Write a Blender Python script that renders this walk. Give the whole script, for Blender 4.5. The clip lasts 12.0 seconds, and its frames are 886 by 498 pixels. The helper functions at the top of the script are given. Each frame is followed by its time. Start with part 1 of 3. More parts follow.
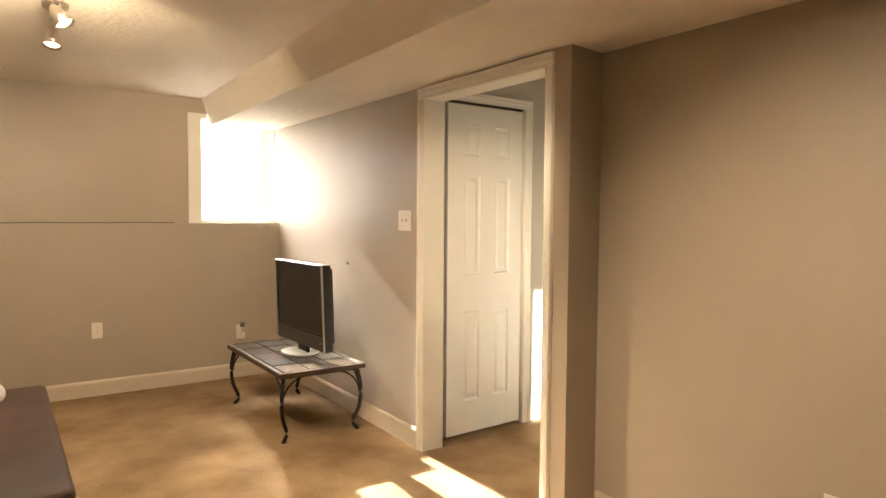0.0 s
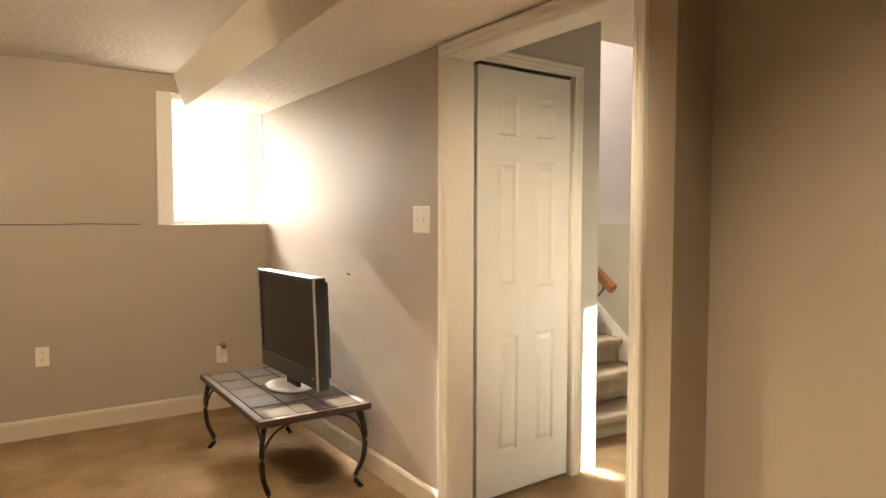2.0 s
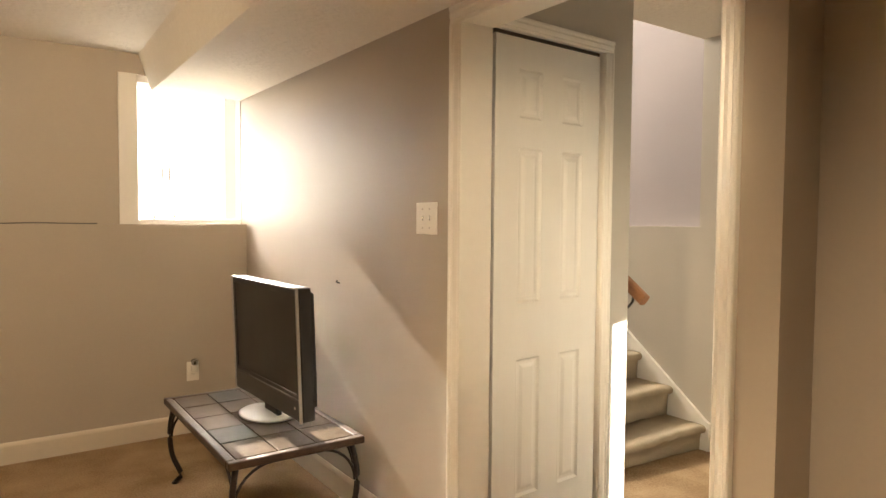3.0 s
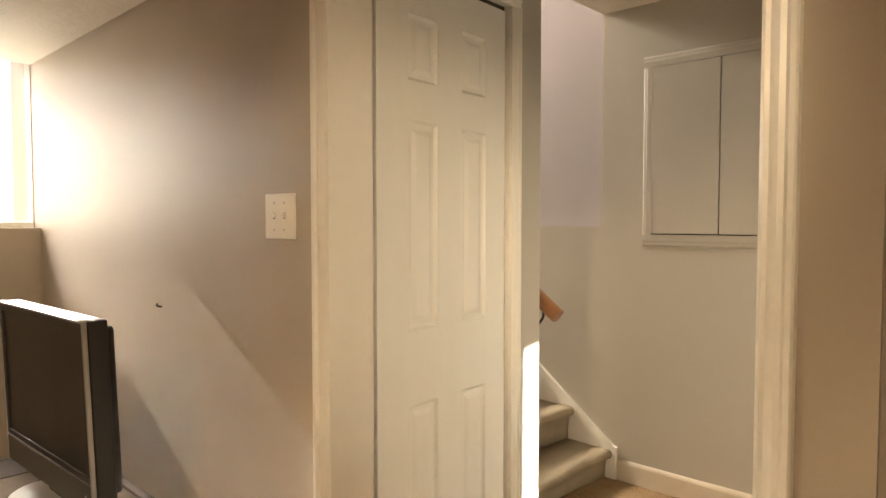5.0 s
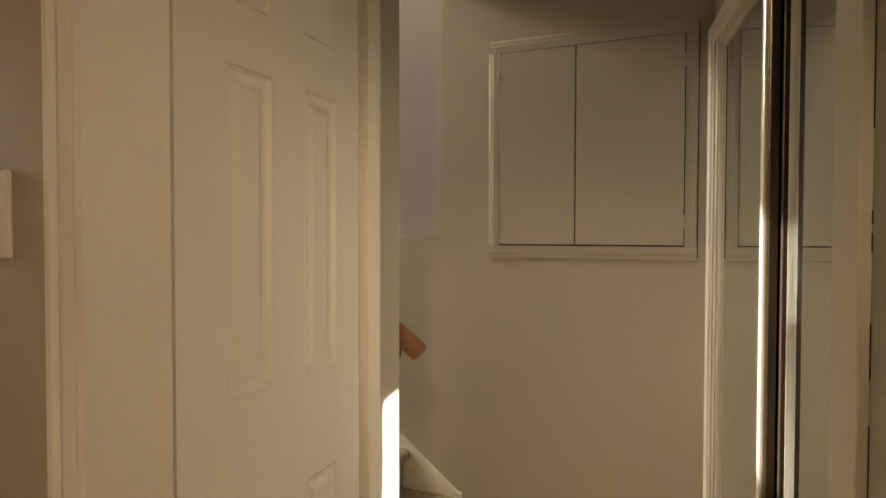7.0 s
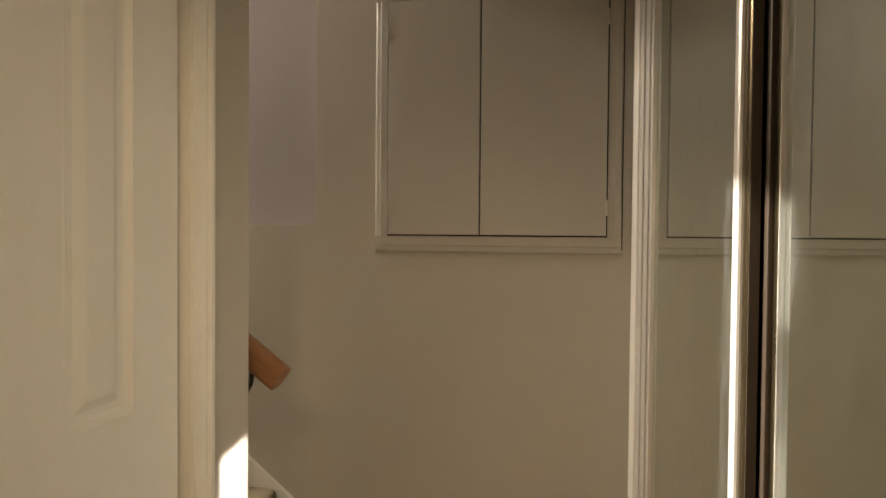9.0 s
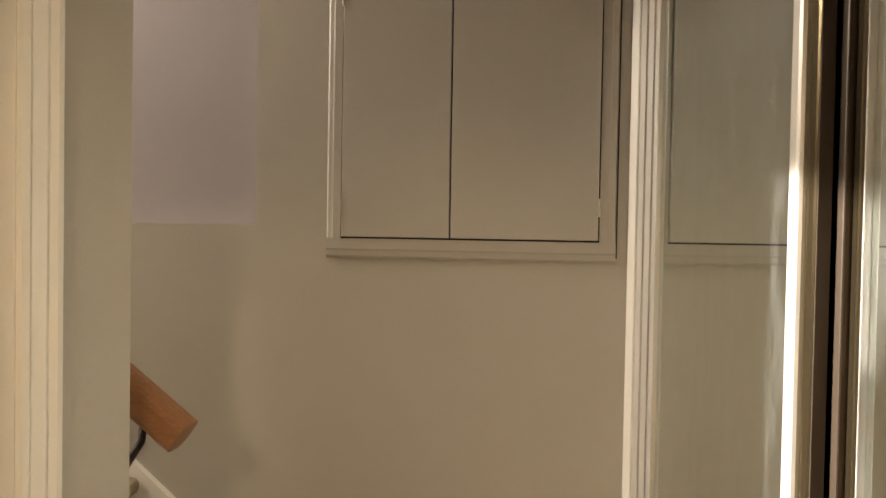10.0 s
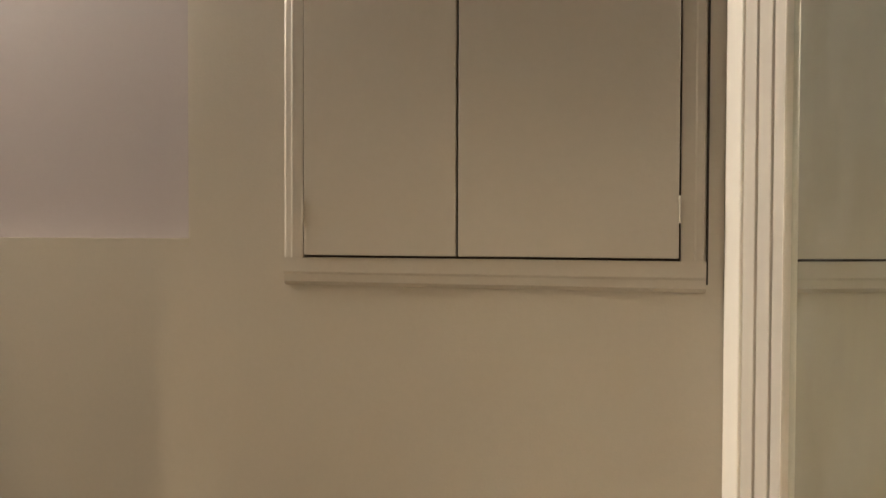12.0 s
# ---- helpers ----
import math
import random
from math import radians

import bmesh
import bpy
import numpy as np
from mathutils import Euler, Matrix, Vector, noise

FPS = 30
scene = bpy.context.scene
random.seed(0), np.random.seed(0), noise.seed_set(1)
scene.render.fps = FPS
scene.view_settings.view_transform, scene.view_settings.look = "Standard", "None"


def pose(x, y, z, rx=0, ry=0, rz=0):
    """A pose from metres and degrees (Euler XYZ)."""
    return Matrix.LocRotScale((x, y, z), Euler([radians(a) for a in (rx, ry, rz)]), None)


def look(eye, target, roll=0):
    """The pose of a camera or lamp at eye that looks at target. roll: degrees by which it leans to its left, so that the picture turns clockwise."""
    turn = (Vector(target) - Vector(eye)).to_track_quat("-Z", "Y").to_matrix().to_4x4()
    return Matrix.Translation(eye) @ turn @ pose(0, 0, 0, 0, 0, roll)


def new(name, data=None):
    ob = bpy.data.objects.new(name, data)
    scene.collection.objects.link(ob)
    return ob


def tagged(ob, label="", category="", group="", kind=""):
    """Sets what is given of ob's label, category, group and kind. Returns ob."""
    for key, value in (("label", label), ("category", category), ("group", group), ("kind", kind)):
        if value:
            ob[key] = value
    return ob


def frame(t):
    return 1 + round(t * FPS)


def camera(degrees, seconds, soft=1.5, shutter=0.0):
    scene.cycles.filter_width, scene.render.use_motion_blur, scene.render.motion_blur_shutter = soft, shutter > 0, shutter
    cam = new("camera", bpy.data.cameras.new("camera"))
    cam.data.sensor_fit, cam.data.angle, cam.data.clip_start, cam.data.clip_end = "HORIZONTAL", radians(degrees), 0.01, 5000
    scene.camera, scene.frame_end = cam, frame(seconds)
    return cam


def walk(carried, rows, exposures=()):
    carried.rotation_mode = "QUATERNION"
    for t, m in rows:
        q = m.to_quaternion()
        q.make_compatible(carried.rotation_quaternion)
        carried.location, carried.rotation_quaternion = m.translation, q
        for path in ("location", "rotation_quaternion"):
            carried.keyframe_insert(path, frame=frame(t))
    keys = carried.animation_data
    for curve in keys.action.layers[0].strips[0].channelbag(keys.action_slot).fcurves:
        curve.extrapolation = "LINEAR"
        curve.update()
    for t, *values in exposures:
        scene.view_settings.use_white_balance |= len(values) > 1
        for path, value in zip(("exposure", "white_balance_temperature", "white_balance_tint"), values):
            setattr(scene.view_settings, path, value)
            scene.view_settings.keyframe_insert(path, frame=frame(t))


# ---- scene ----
cam = camera(68.3, 12.0)
PATH = [
    (0, (-2.034, -3.214, 1.383), (-0.906, -1.566, 1.278), 0.4),
    (0.5, (-1.944, -3.037, 1.381), (-0.817, -1.387, 1.282), 0.2),
    (1, (-1.813, -2.83, 1.379), (-0.701, -1.171, 1.278), 0.1),
    (1.5, (-1.681, -2.622, 1.375), (-0.582, -0.954, 1.27), 0.1),
    (2, (-1.597, -2.39, 1.364), (-0.484, -0.732, 1.262), 0.1),
    (2.5, (-1.516, -2.164, 1.358), (-0.386, -0.516, 1.257), 0.3),
    (2.7, (-1.47, -2.07, 1.349), (-0.336, -0.425, 1.252), 0.4),
    (4.3, (-1.096, -1.484, 1.342), (0.223, 0.015, 1.238), -0.2),
    (4.5, (-1.076, -1.472, 1.348), (0.279, -0.006, 1.242), -0.0),
    (5, (-0.985, -1.36, 1.332), (0.471, 0.009, 1.248), 0.0),
    (5.5, (-0.948, -1.263, 1.339), (0.613, -0.014, 1.265), 0.5),
    (6, (-0.852, -1.089, 1.341), (0.825, -0.001, 1.27), 0.1),
    (6.5, (-0.733, -0.914, 1.34), (1.041, 0.006, 1.272), 0.4),
    (7, (-0.578, -0.818, 1.322), (1.244, 0.004, 1.271), 0.1),
    (7.2, (-0.528, -0.817, 1.334), (1.302, -0.012, 1.275), 0.1),
    (8.8, (-0.144, -0.65, 1.283), (1.784, -0.119, 1.237), 0.5),
    (9, (-0.09, -0.618, 1.27), (1.851, -0.138, 1.227), 0.5),
    (9.5, (0.052, -0.557, 1.247), (2.015, -0.173, 1.223), 0.9),
    (10, (0.248, -0.531, 1.276), (2.213, -0.163, 1.238), 1.0),
    (10.5, (0.406, -0.543, 1.281), (2.364, -0.131, 1.263), 0.9),
    (11, (0.508, -0.566, 1.283), (2.453, -0.099, 1.274), 0.5),
    (11.5, (0.722, -0.508, 1.291), (2.67, -0.054, 1.278), 0.4),
    (12, (0.852, -0.464, 1.311), (2.8, -0.015, 1.274), 0.2),
]
# stops and white balance: both drift on the way in
EXPOSURES = [
    (0, 3.07, 6500, 10), (2.7, 2.87, 6500, 10), (4.5, 2.72, 6500, 10), (5.0, 2.58, 6700, 10), (5.5, 2.35, 6950, 10), (6.5, 1.95, 7200, 10),
    (7.2, 1.6, 7200, 10), (8.8, 1.55, 6850, 10), (10, 2.0, 6700, 10), (10.5, 2.1, 6700, 10), (11, 2.08, 6700, 10), (12, 2.04, 6650, 10),
]
walk(cam, [(t, look(eye, target, roll)) for t, eye, target, roll in PATH], EXPOSURES)


# ---- light ----
world = bpy.data.worlds.new("world")
scene.world = world
world.use_nodes = True
wn = world.node_tree.nodes
sky = wn.new("ShaderNodeTexSky")
sky.sky_type = "NISHITA"
sky.sun_disc = False
sky.dust_density, sky.air_density, sky.ozone_density = 2.0, 0.8, 0.3
SUN_ELEV, SUN_AZ = radians(28.1), radians(-0.85)
sky.sun_elevation = SUN_ELEV
sky.sun_rotation = -SUN_AZ
world.node_tree.links.new(sky.outputs[0], wn["Background"].inputs[0])
wn["Background"].inputs[1].default_value = 0.05


def lamp(name, kind, m, energy, color, **settings):
    data = bpy.data.lights.new(name, kind)
    data.energy, data.color = energy, color
    for key, value in settings.items():
        if key == "size":
            data.shape, data.size, data.size_y = "RECTANGLE", value[0], value[1]
        elif key == "spread":
            data.spread = radians(value)
        elif key == "angle":
            data.angle = radians(value)
        elif key == "radius":
            data.shadow_soft_size = value
        elif key == "cone":
            data.spot_size, data.spot_blend = radians(value[0]), value[1]
    ob = new(name, data)
    ob.matrix_world = m
    return ob


SUN_FROM = Vector((math.sin(SUN_AZ) * math.cos(SUN_ELEV), math.cos(SUN_AZ) * math.cos(SUN_ELEV), math.sin(SUN_ELEV)))
lamp("sun", "SUN", look(SUN_FROM * 20, (0, 0, 0)), 5.0, (1.0, 0.95, 0.87), angle=0.5)
# daylight: one lamp in the basement window opening
lamp("window_daylight", "AREA", look((-0.40, 2.62, 1.62), (-1.0, 1.6, 2.2)), 0.7, (1.0, 0.90, 0.76), size=(0.56, 0.6))
# added lamp before the stair end wall, larger than the sidelight it stands in for
lamp("stair_daylight", "AREA", look((1.62, 4.55, 3.9), (1.62, 0.0, 1.2)), 116, (1.0, 0.905, 0.77), size=(0.9, 1.6))
# warm halogen heads of the ceiling track: place along the bar, aim, watts, beam
HEADS = (
    (0.44, (-0.15, -0.25, -1), 7, 130),
    (0.02, (1.25, -0.75, -2.2), 20, 72),
    # from here on unseen heads, added to brighten walls, doorway, hall and ceiling
    (-0.5, (0.0, 1.5, -0.7), 23, 130),
    (-1.1, (3.97, 1.0, -1.5), 30, 28),
    (-1.7, (2.0, -0.8, -2.25), 22, 92),
    (-2.2, (2.29, 2.15, -1.0), 30, 30),
    (-2.8, (-1.0, 0.5, 0.4), 30, 150),
)
for y, aim, watts, beam in HEADS:
    eye = Vector((-1.79, y, 2.205)) + Vector(aim).normalized() * 0.05
    lamp("spot_lamp", "SPOT", look(eye, eye + Vector(aim)), watts, (1.0, 0.77, 0.50), radius=0.09, cone=(beam, 0.9))
# added area lamp before the mirrored door, standing in for sun it reflects across the hall
BACK = Vector((-0.28, 0.915, -0.51)).normalized()
beam_at = Vector((1.262, -0.875, 0.90)) + BACK * 0.32
lamp("mirror_bounce_standin", "AREA", look(beam_at, beam_at + BACK), 0.7, (1.0, 0.95, 0.87), size=(0.09, 0.85), spread=3)


# ---- materials ----
def material(name, color, rough=0.6, metal=0.0, grain=0.0, grain_size=80.0, stain=0.0, stain_size=3.0, bump=0.0, bump_size=200.0,
             spec=0.5, second=None, coat=0.0, stretch=(1, 1, 1)):
    """A surface with fine grain, large soft variation and relief, in metres."""
    mat = bpy.data.materials.new(name)
    mat.use_nodes = True
    tree = mat.node_tree
    n, link = tree.nodes, tree.links.new
    bsdf = n["Principled BSDF"]
    bsdf.inputs["Roughness"].default_value = rough
    bsdf.inputs["Metallic"].default_value = metal
    bsdf.inputs["Specular IOR Level"].default_value = spec
    bsdf.inputs["Coat Weight"].default_value = coat
    coords = n.new("ShaderNodeTexCoord")
    place = n.new("ShaderNodeMapping")
    place.inputs["Scale"].default_value = stretch
    link(coords.outputs["Object"], place.inputs[0])
    big = n.new("ShaderNodeTexNoise")
    big.inputs["Scale"].default_value = stain_size
    big.inputs["Detail"].default_value = 5
    fine = n.new("ShaderNodeTexNoise")
    fine.inputs["Scale"].default_value = grain_size
    fine.inputs["Detail"].default_value = 3
    link(place.outputs[0], big.inputs["Vector"])
    link(place.outputs[0], fine.inputs["Vector"])
    mix = n.new("ShaderNodeMix")
    mix.data_type = "RGBA"
    mix.inputs[6].default_value = (*color, 1)
    other = second or tuple(c * 0.6 for c in color)
    mix.inputs[7].default_value = (*other, 1)
    total = n.new("ShaderNodeMath")
    total.operation = "MULTIPLY_ADD"
    total.use_clamp = True
    a = n.new("ShaderNodeMapRange")
    a.inputs[1].default_value, a.inputs[2].default_value = 0.35, 0.7
    a.inputs[3].default_value, a.inputs[4].default_value = 0.0, stain
    b = n.new("ShaderNodeMapRange")
    b.inputs[1].default_value, b.inputs[2].default_value = 0.3, 0.7
    b.inputs[3].default_value, b.inputs[4].default_value = 0.0, grain
    link(big.outputs[0], a.inputs[0])
    link(fine.outputs[0], b.inputs[0])
    link(a.outputs[0], total.inputs[0])
    total.inputs[1].default_value = 1.0
    link(b.outputs[0], total.inputs[2])
    link(total.outputs[0], mix.inputs[0])
    link(mix.outputs[2], bsdf.inputs["Base Color"])
    if bump:
        relief = n.new("ShaderNodeTexNoise")
        relief.inputs["Scale"].default_value = bump_size
        relief.inputs["Detail"].default_value = 4
        link(place.outputs[0], relief.inputs["Vector"])
        node = n.new("ShaderNodeBump")
        node.inputs["Strength"].default_value = bump
        node.inputs["Distance"].default_value = 0.01
        link(relief.outputs[0], node.inputs["Height"])
        link(node.outputs[0], bsdf.inputs["Normal"])
    vary = n.new("ShaderNodeMapRange")
    vary.inputs[3].default_value, vary.inputs[4].default_value = max(0.02, rough - 0.06), min(1.0, rough + 0.06)
    link(big.outputs[0], vary.inputs[0])
    link(vary.outputs[0], bsdf.inputs["Roughness"])
    return mat


def glow(name, color, strength):
    mat = bpy.data.materials.new(name)
    mat.use_nodes = True
    bsdf = mat.node_tree.nodes["Principled BSDF"]
    bsdf.inputs["Base Color"].default_value = (*color, 1)
    bsdf.inputs["Emission Color"].default_value = (*color, 1)
    bsdf.inputs["Emission Strength"].default_value = strength
    return mat


PAINT = material("greige_paint", (0.43, 0.37, 0.30), 0.42, grain=0.05, stain=0.10, stain_size=1.6, bump=0.06, bump_size=160, spec=0.32)
HALL = material("hall_paint", (0.46, 0.425, 0.365), 0.5, grain=0.05, stain=0.10, stain_size=1.8, bump=0.06, bump_size=160)
LILAC = material("lilac_paint", (0.38, 0.345, 0.355), 0.55, grain=0.04, stain=0.1, stain_size=1.5, bump=0.05, bump_size=160)
CEIL = material("textured_ceiling", (0.82, 0.76, 0.66), 0.8, grain=0.1, grain_size=60, stain=0.1, stain_size=2.0, bump=1.0, bump_size=32)
TRIM = material("white_trim_paint", (0.80, 0.77, 0.71), 0.35, grain=0.05, grain_size=30, stain=0.08, stain_size=4.0, bump=0.03, bump_size=90)
DOOR = material("door_paint", (0.82, 0.80, 0.75), 0.4, grain=0.05, grain_size=60, stain=0.06, stain_size=4.0, bump=0.05, bump_size=120, stretch=(4, 4, 0.4))
CARPET = material("beige_carpet", (0.50, 0.36, 0.215), 0.95, grain=0.5, grain_size=130, stain=0.75, stain_size=2.3, second=(0.22, 0.135, 0.066), bump=1.0, bump_size=150, spec=0.1)
STAIR_CARPET = material("stair_carpet", (0.55, 0.46, 0.33), 0.95, grain=0.55, grain_size=240, stain=0.3, stain_size=6, bump=1.0, bump_size=260, spec=0.1)
GAP = material("dark_gap", (0.02, 0.017, 0.014), 0.9)
MIRROR = material("mirror_silver", (0.80, 0.84, 0.80), 0.02, metal=1.0)
for node in list(MIRROR.node_tree.nodes["Principled BSDF"].inputs["Roughness"].links):
    MIRROR.node_tree.links.remove(node)
MIRROR.node_tree.nodes["Principled BSDF"].inputs["Roughness"].default_value = 0.0
# dust on the glass: streaks of thin grey film
tree = MIRROR.node_tree
film = tree.nodes.new("ShaderNodeTexNoise")
film.inputs["Scale"].default_value = 9.0
film.inputs["Detail"].default_value = 6
streak = tree.nodes.new("ShaderNodeMapping")
streak.inputs["Scale"].default_value = (2.5, 1.0, 0.7)
spread = tree.nodes.new("ShaderNodeMapRange")
spread.inputs[1].default_value, spread.inputs[2].default_value = 0.42, 0.68
spread.inputs[3].default_value, spread.inputs[4].default_value = 0.99, 0.925
tree.links.new(tree.nodes["Texture Coordinate"].outputs["Object"], streak.inputs[0])
tree.links.new(streak.outputs[0], film.inputs["Vector"])
tree.links.new(film.outputs[0], spread.inputs[0])
tree.links.new(spread.outputs[0], tree.nodes["Principled BSDF"].inputs["Metallic"])
SATIN = material("satin_aluminium", (0.80, 0.76, 0.70), 0.32, metal=0.45, grain=0.1, grain_size=40, stretch=(8, 8, 0.3))
CHANNEL = material("gilt_channel", (0.17, 0.13, 0.075), 0.24, metal=0.92, grain=0.15, grain_size=40, stretch=(8, 8, 0.3))
GOLD = material("champagne_metal", (0.58, 0.50, 0.38), 0.38, metal=0.3, grain=0.1, grain_size=40, stretch=(8, 8, 0.3))
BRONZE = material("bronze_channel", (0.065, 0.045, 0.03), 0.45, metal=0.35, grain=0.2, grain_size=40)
PLASTIC = material("ivory_plastic", (0.80, 0.76, 0.68), 0.4, stain=0.05, stain_size=20)
BLACK = material("black_plastic", (0.02, 0.019, 0.018), 0.45, grain=0.3, grain_size=400, second=(0.03, 0.03, 0.03), bump=0.05, bump_size=600)
SCREEN = material("tv_screen", (0.010, 0.009, 0.009), 0.36, stain=0.1, stain_size=5)
DARKGREY = material("grey_plastic", (0.075, 0.068, 0.062), 0.4, metal=0.2, grain=0.15, grain_size=300)
# white trim paint darkened: the shade on the recessed casing steps is in the colour
SHADETRIM = material("shaded_trim_paint", (0.52, 0.49, 0.44), 0.5, grain=0.08, grain_size=40, stain=0.15, stain_size=3)
BASEPAINT = material("cream_paint", (0.62, 0.54, 0.43), 0.45, grain=0.08, grain_size=40, stain=0.15, stain_size=3)
SILVER = material("silver_plastic", (0.42, 0.41, 0.40), 0.35, metal=0.4, grain=0.1, grain_size=300)
IRON = material("wrought_iron", (0.028, 0.022, 0.018), 0.5, metal=0.6, grain=0.4, grain_size=90, second=(0.06, 0.045, 0.035), bump=0.3, bump_size=120)
WOODEDGE = material("dark_wood", (0.05, 0.032, 0.022), 0.35, spec=0.15, grain=0.5, grain_size=40, second=(0.10, 0.06, 0.035), stretch=(1, 6, 6), bump=0.1, bump_size=60)
OAK = material("oak_rail", (0.30, 0.14, 0.065), 0.35, grain=0.6, grain_size=26, second=(0.20, 0.095, 0.04), stretch=(8, 1, 8), bump=0.08, bump_size=60)
LEATHER = material("brown_leather", (0.075, 0.042, 0.036), 0.5, grain=0.3, grain_size=160, second=(0.045, 0.026, 0.024), stain=0.4, stain_size=5, bump=0.25, bump_size=140)
LINEN = material("white_linen", (0.75, 0.72, 0.68), 0.9, grain=0.2, grain_size=300, bump=0.3, bump_size=200)
STEEL = material("brushed_nickel", (0.55, 0.50, 0.44), 0.3, metal=1.0, grain=0.15, grain_size=80)
CABLE = material("grey_cable", (0.12, 0.11, 0.10), 0.6)
BULB = glow("lit_bulb", (1.0, 0.66, 0.30), 2.2)
GLASS = bpy.data.materials.new("window_glass")
GLASS.use_nodes = True
gb = GLASS.node_tree.nodes["Principled BSDF"]
gb.inputs["Transmission Weight"].default_value = 1.0
gb.inputs["Roughness"].default_value = 0.0
gb.inputs["IOR"].default_value = 1.45


# ---- building helpers ----
def mesh_object(name, bm, mat, parent=None, smooth=False):
    me = bpy.data.meshes.new(name)
    bmesh.ops.recalc_face_normals(bm, faces=bm.faces)
    bm.to_mesh(me)
    bm.free()
    me.materials.append(mat)
    if smooth:
        for p in me.polygons:
            p.use_smooth = True
    ob = new(name, me)
    if parent:
        ob.parent = parent
    return ob


def part(name, bm, mat, parent, label="", smooth=False):
    ob = mesh_object(name, bm, mat, parent, smooth)
    return tagged(ob, label) if label else ob


def box(x0, x1, y0, y1, z0, z1, bevel=0.0, seg=2, bm=None):
    bm = bm or bmesh.new()
    made = bmesh.ops.create_cube(bm, size=1.0)["verts"]
    for v in made:
        v.co = Vector(((x0 + x1) / 2 + v.co.x * (x1 - x0), (y0 + y1) / 2 + v.co.y * (y1 - y0), (z0 + z1) / 2 + v.co.z * (z1 - z0)))
    if bevel:
        edges = list({e for v in made for e in v.link_edges})
        bmesh.ops.bevel(bm, geom=edges, offset=bevel, segments=seg, affect="EDGES", profile=0.5)
    return bm


def prism(outline, z0, z1, bm=None):
    """An upright block over a closed outline of (x, y)."""
    bm = bm or bmesh.new()
    low = [bm.verts.new((x, y, z0)) for x, y in outline]
    high = [bm.verts.new((x, y, z1)) for x, y in outline]
    bm.faces.new(low[::-1])
    bm.faces.new(high)
    for i in range(len(low)):
        j = (i + 1) % len(low)
        bm.faces.new((low[i], low[j], high[j], high[i]))
    return bm


def sweep(profile, path, bm=None, closed=False):
    """A profile of (right, up) carried along a path of points."""
    bm = bm or bmesh.new()
    pts = [Vector(p) for p in path]
    rings = []
    for i, p in enumerate(pts):
        a, b = pts[max(0, i - 1)], pts[min(len(pts) - 1, i + 1)]
        t = (b - a).normalized()
        side = t.cross(Vector((0, 0, 1)))
        side = side.normalized() if side.length > 1e-4 else Vector((1, 0, 0))
        up = side.cross(t)
        rings.append([bm.verts.new(p + side * u + up * v) for u, v in profile])
    n = len(profile)
    for r, s in zip(rings, rings[1:]):
        for i in range(n):
            bm.faces.new((r[i], r[(i + 1) % n], s[(i + 1) % n], s[i]))
    bm.faces.new(rings[0][::-1])
    bm.faces.new(rings[-1])
    return bm


def circle(r, n=10, ratio=1.0):
    return [(r * math.cos(2 * math.pi * i / n), r * ratio * math.sin(2 * math.pi * i / n)) for i in range(n)]


def turned(outline, n=24, bm=None, m=None):
    """A body of revolution about z from (radius, height) pairs."""
    bm = bm or bmesh.new()
    rings = [[bm.verts.new(Vector((max(r, 1e-4) * math.cos(2 * math.pi * i / n), max(r, 1e-4) * math.sin(2 * math.pi * i / n), z))) for i in range(n)] for r, z in outline]
    if m:
        for ring in rings:
            for v in ring:
                v.co = m @ v.co
    for a, b in zip(rings, rings[1:]):
        for i in range(n):
            bm.faces.new((a[i], a[(i + 1) % n], b[(i + 1) % n], b[i]))
    bm.faces.new(rings[0][::-1])
    bm.faces.new(rings[-1])
    return bm


def thing(name, label, category, at=None, group="", kind=""):
    ob = new(name)
    ob.empty_display_size = 0.1
    if at is not None:
        ob.matrix_world = at
    return tagged(ob, label, category, group, kind)


def structure(name, bm, mat, label="", category="wall", smooth=False):
    return tagged(mesh_object(name, bm, mat, None, smooth), label, category, "", "structure")


# ---- structure ----
CEIL_Z, SOFF_Z, HALL_Z = 2.32, 2.11, 2.435
LEDGE_Z, Y_LOW, Y_UP = 1.30, 2.277, 2.38
DOOR_Y0, DOOR_Y1, DOOR_Z = -0.062, -1.053, 2.035
X_BACK, Y_BACK = -4.4, -5.2
UP_Z, UP_TOP = 2.68, 5.1
MW = lambda x: -1.125 + 0.19 * x  # line of the mirrored closet's front
CW = lambda x: -0.006 + 0.048 * x  # line of the linen closet's front

bm = prism([(X_BACK - 0.15, Y_BACK - 0.15), (0.36, Y_BACK - 0.15), (0.36, 2.7), (X_BACK - 0.15, 2.7)], -0.12, 0.0)
SINK = -0.05  # the hall floor sags towards the far wall
ends = [[bm.verts.new((x, y, z)) for y, z in ((-1.6, -0.2), (2.7, -0.2), (2.7, top), (-1.6, top))] for x, top in ((0.36, 0.0), (0.95, 0.0), (2.4, SINK * 1.18))]
for a, b in zip(ends, ends[1:]):
    for k in range(4):
        bm.faces.new((a[k], a[(k + 1) % 4], b[(k + 1) % 4], b[k]))
bm.faces.new(ends[0])
bm.faces.new(ends[2][::-1])
structure("floor", bm, CARPET, "beige cut-pile carpet over the whole basement floor", "floor")

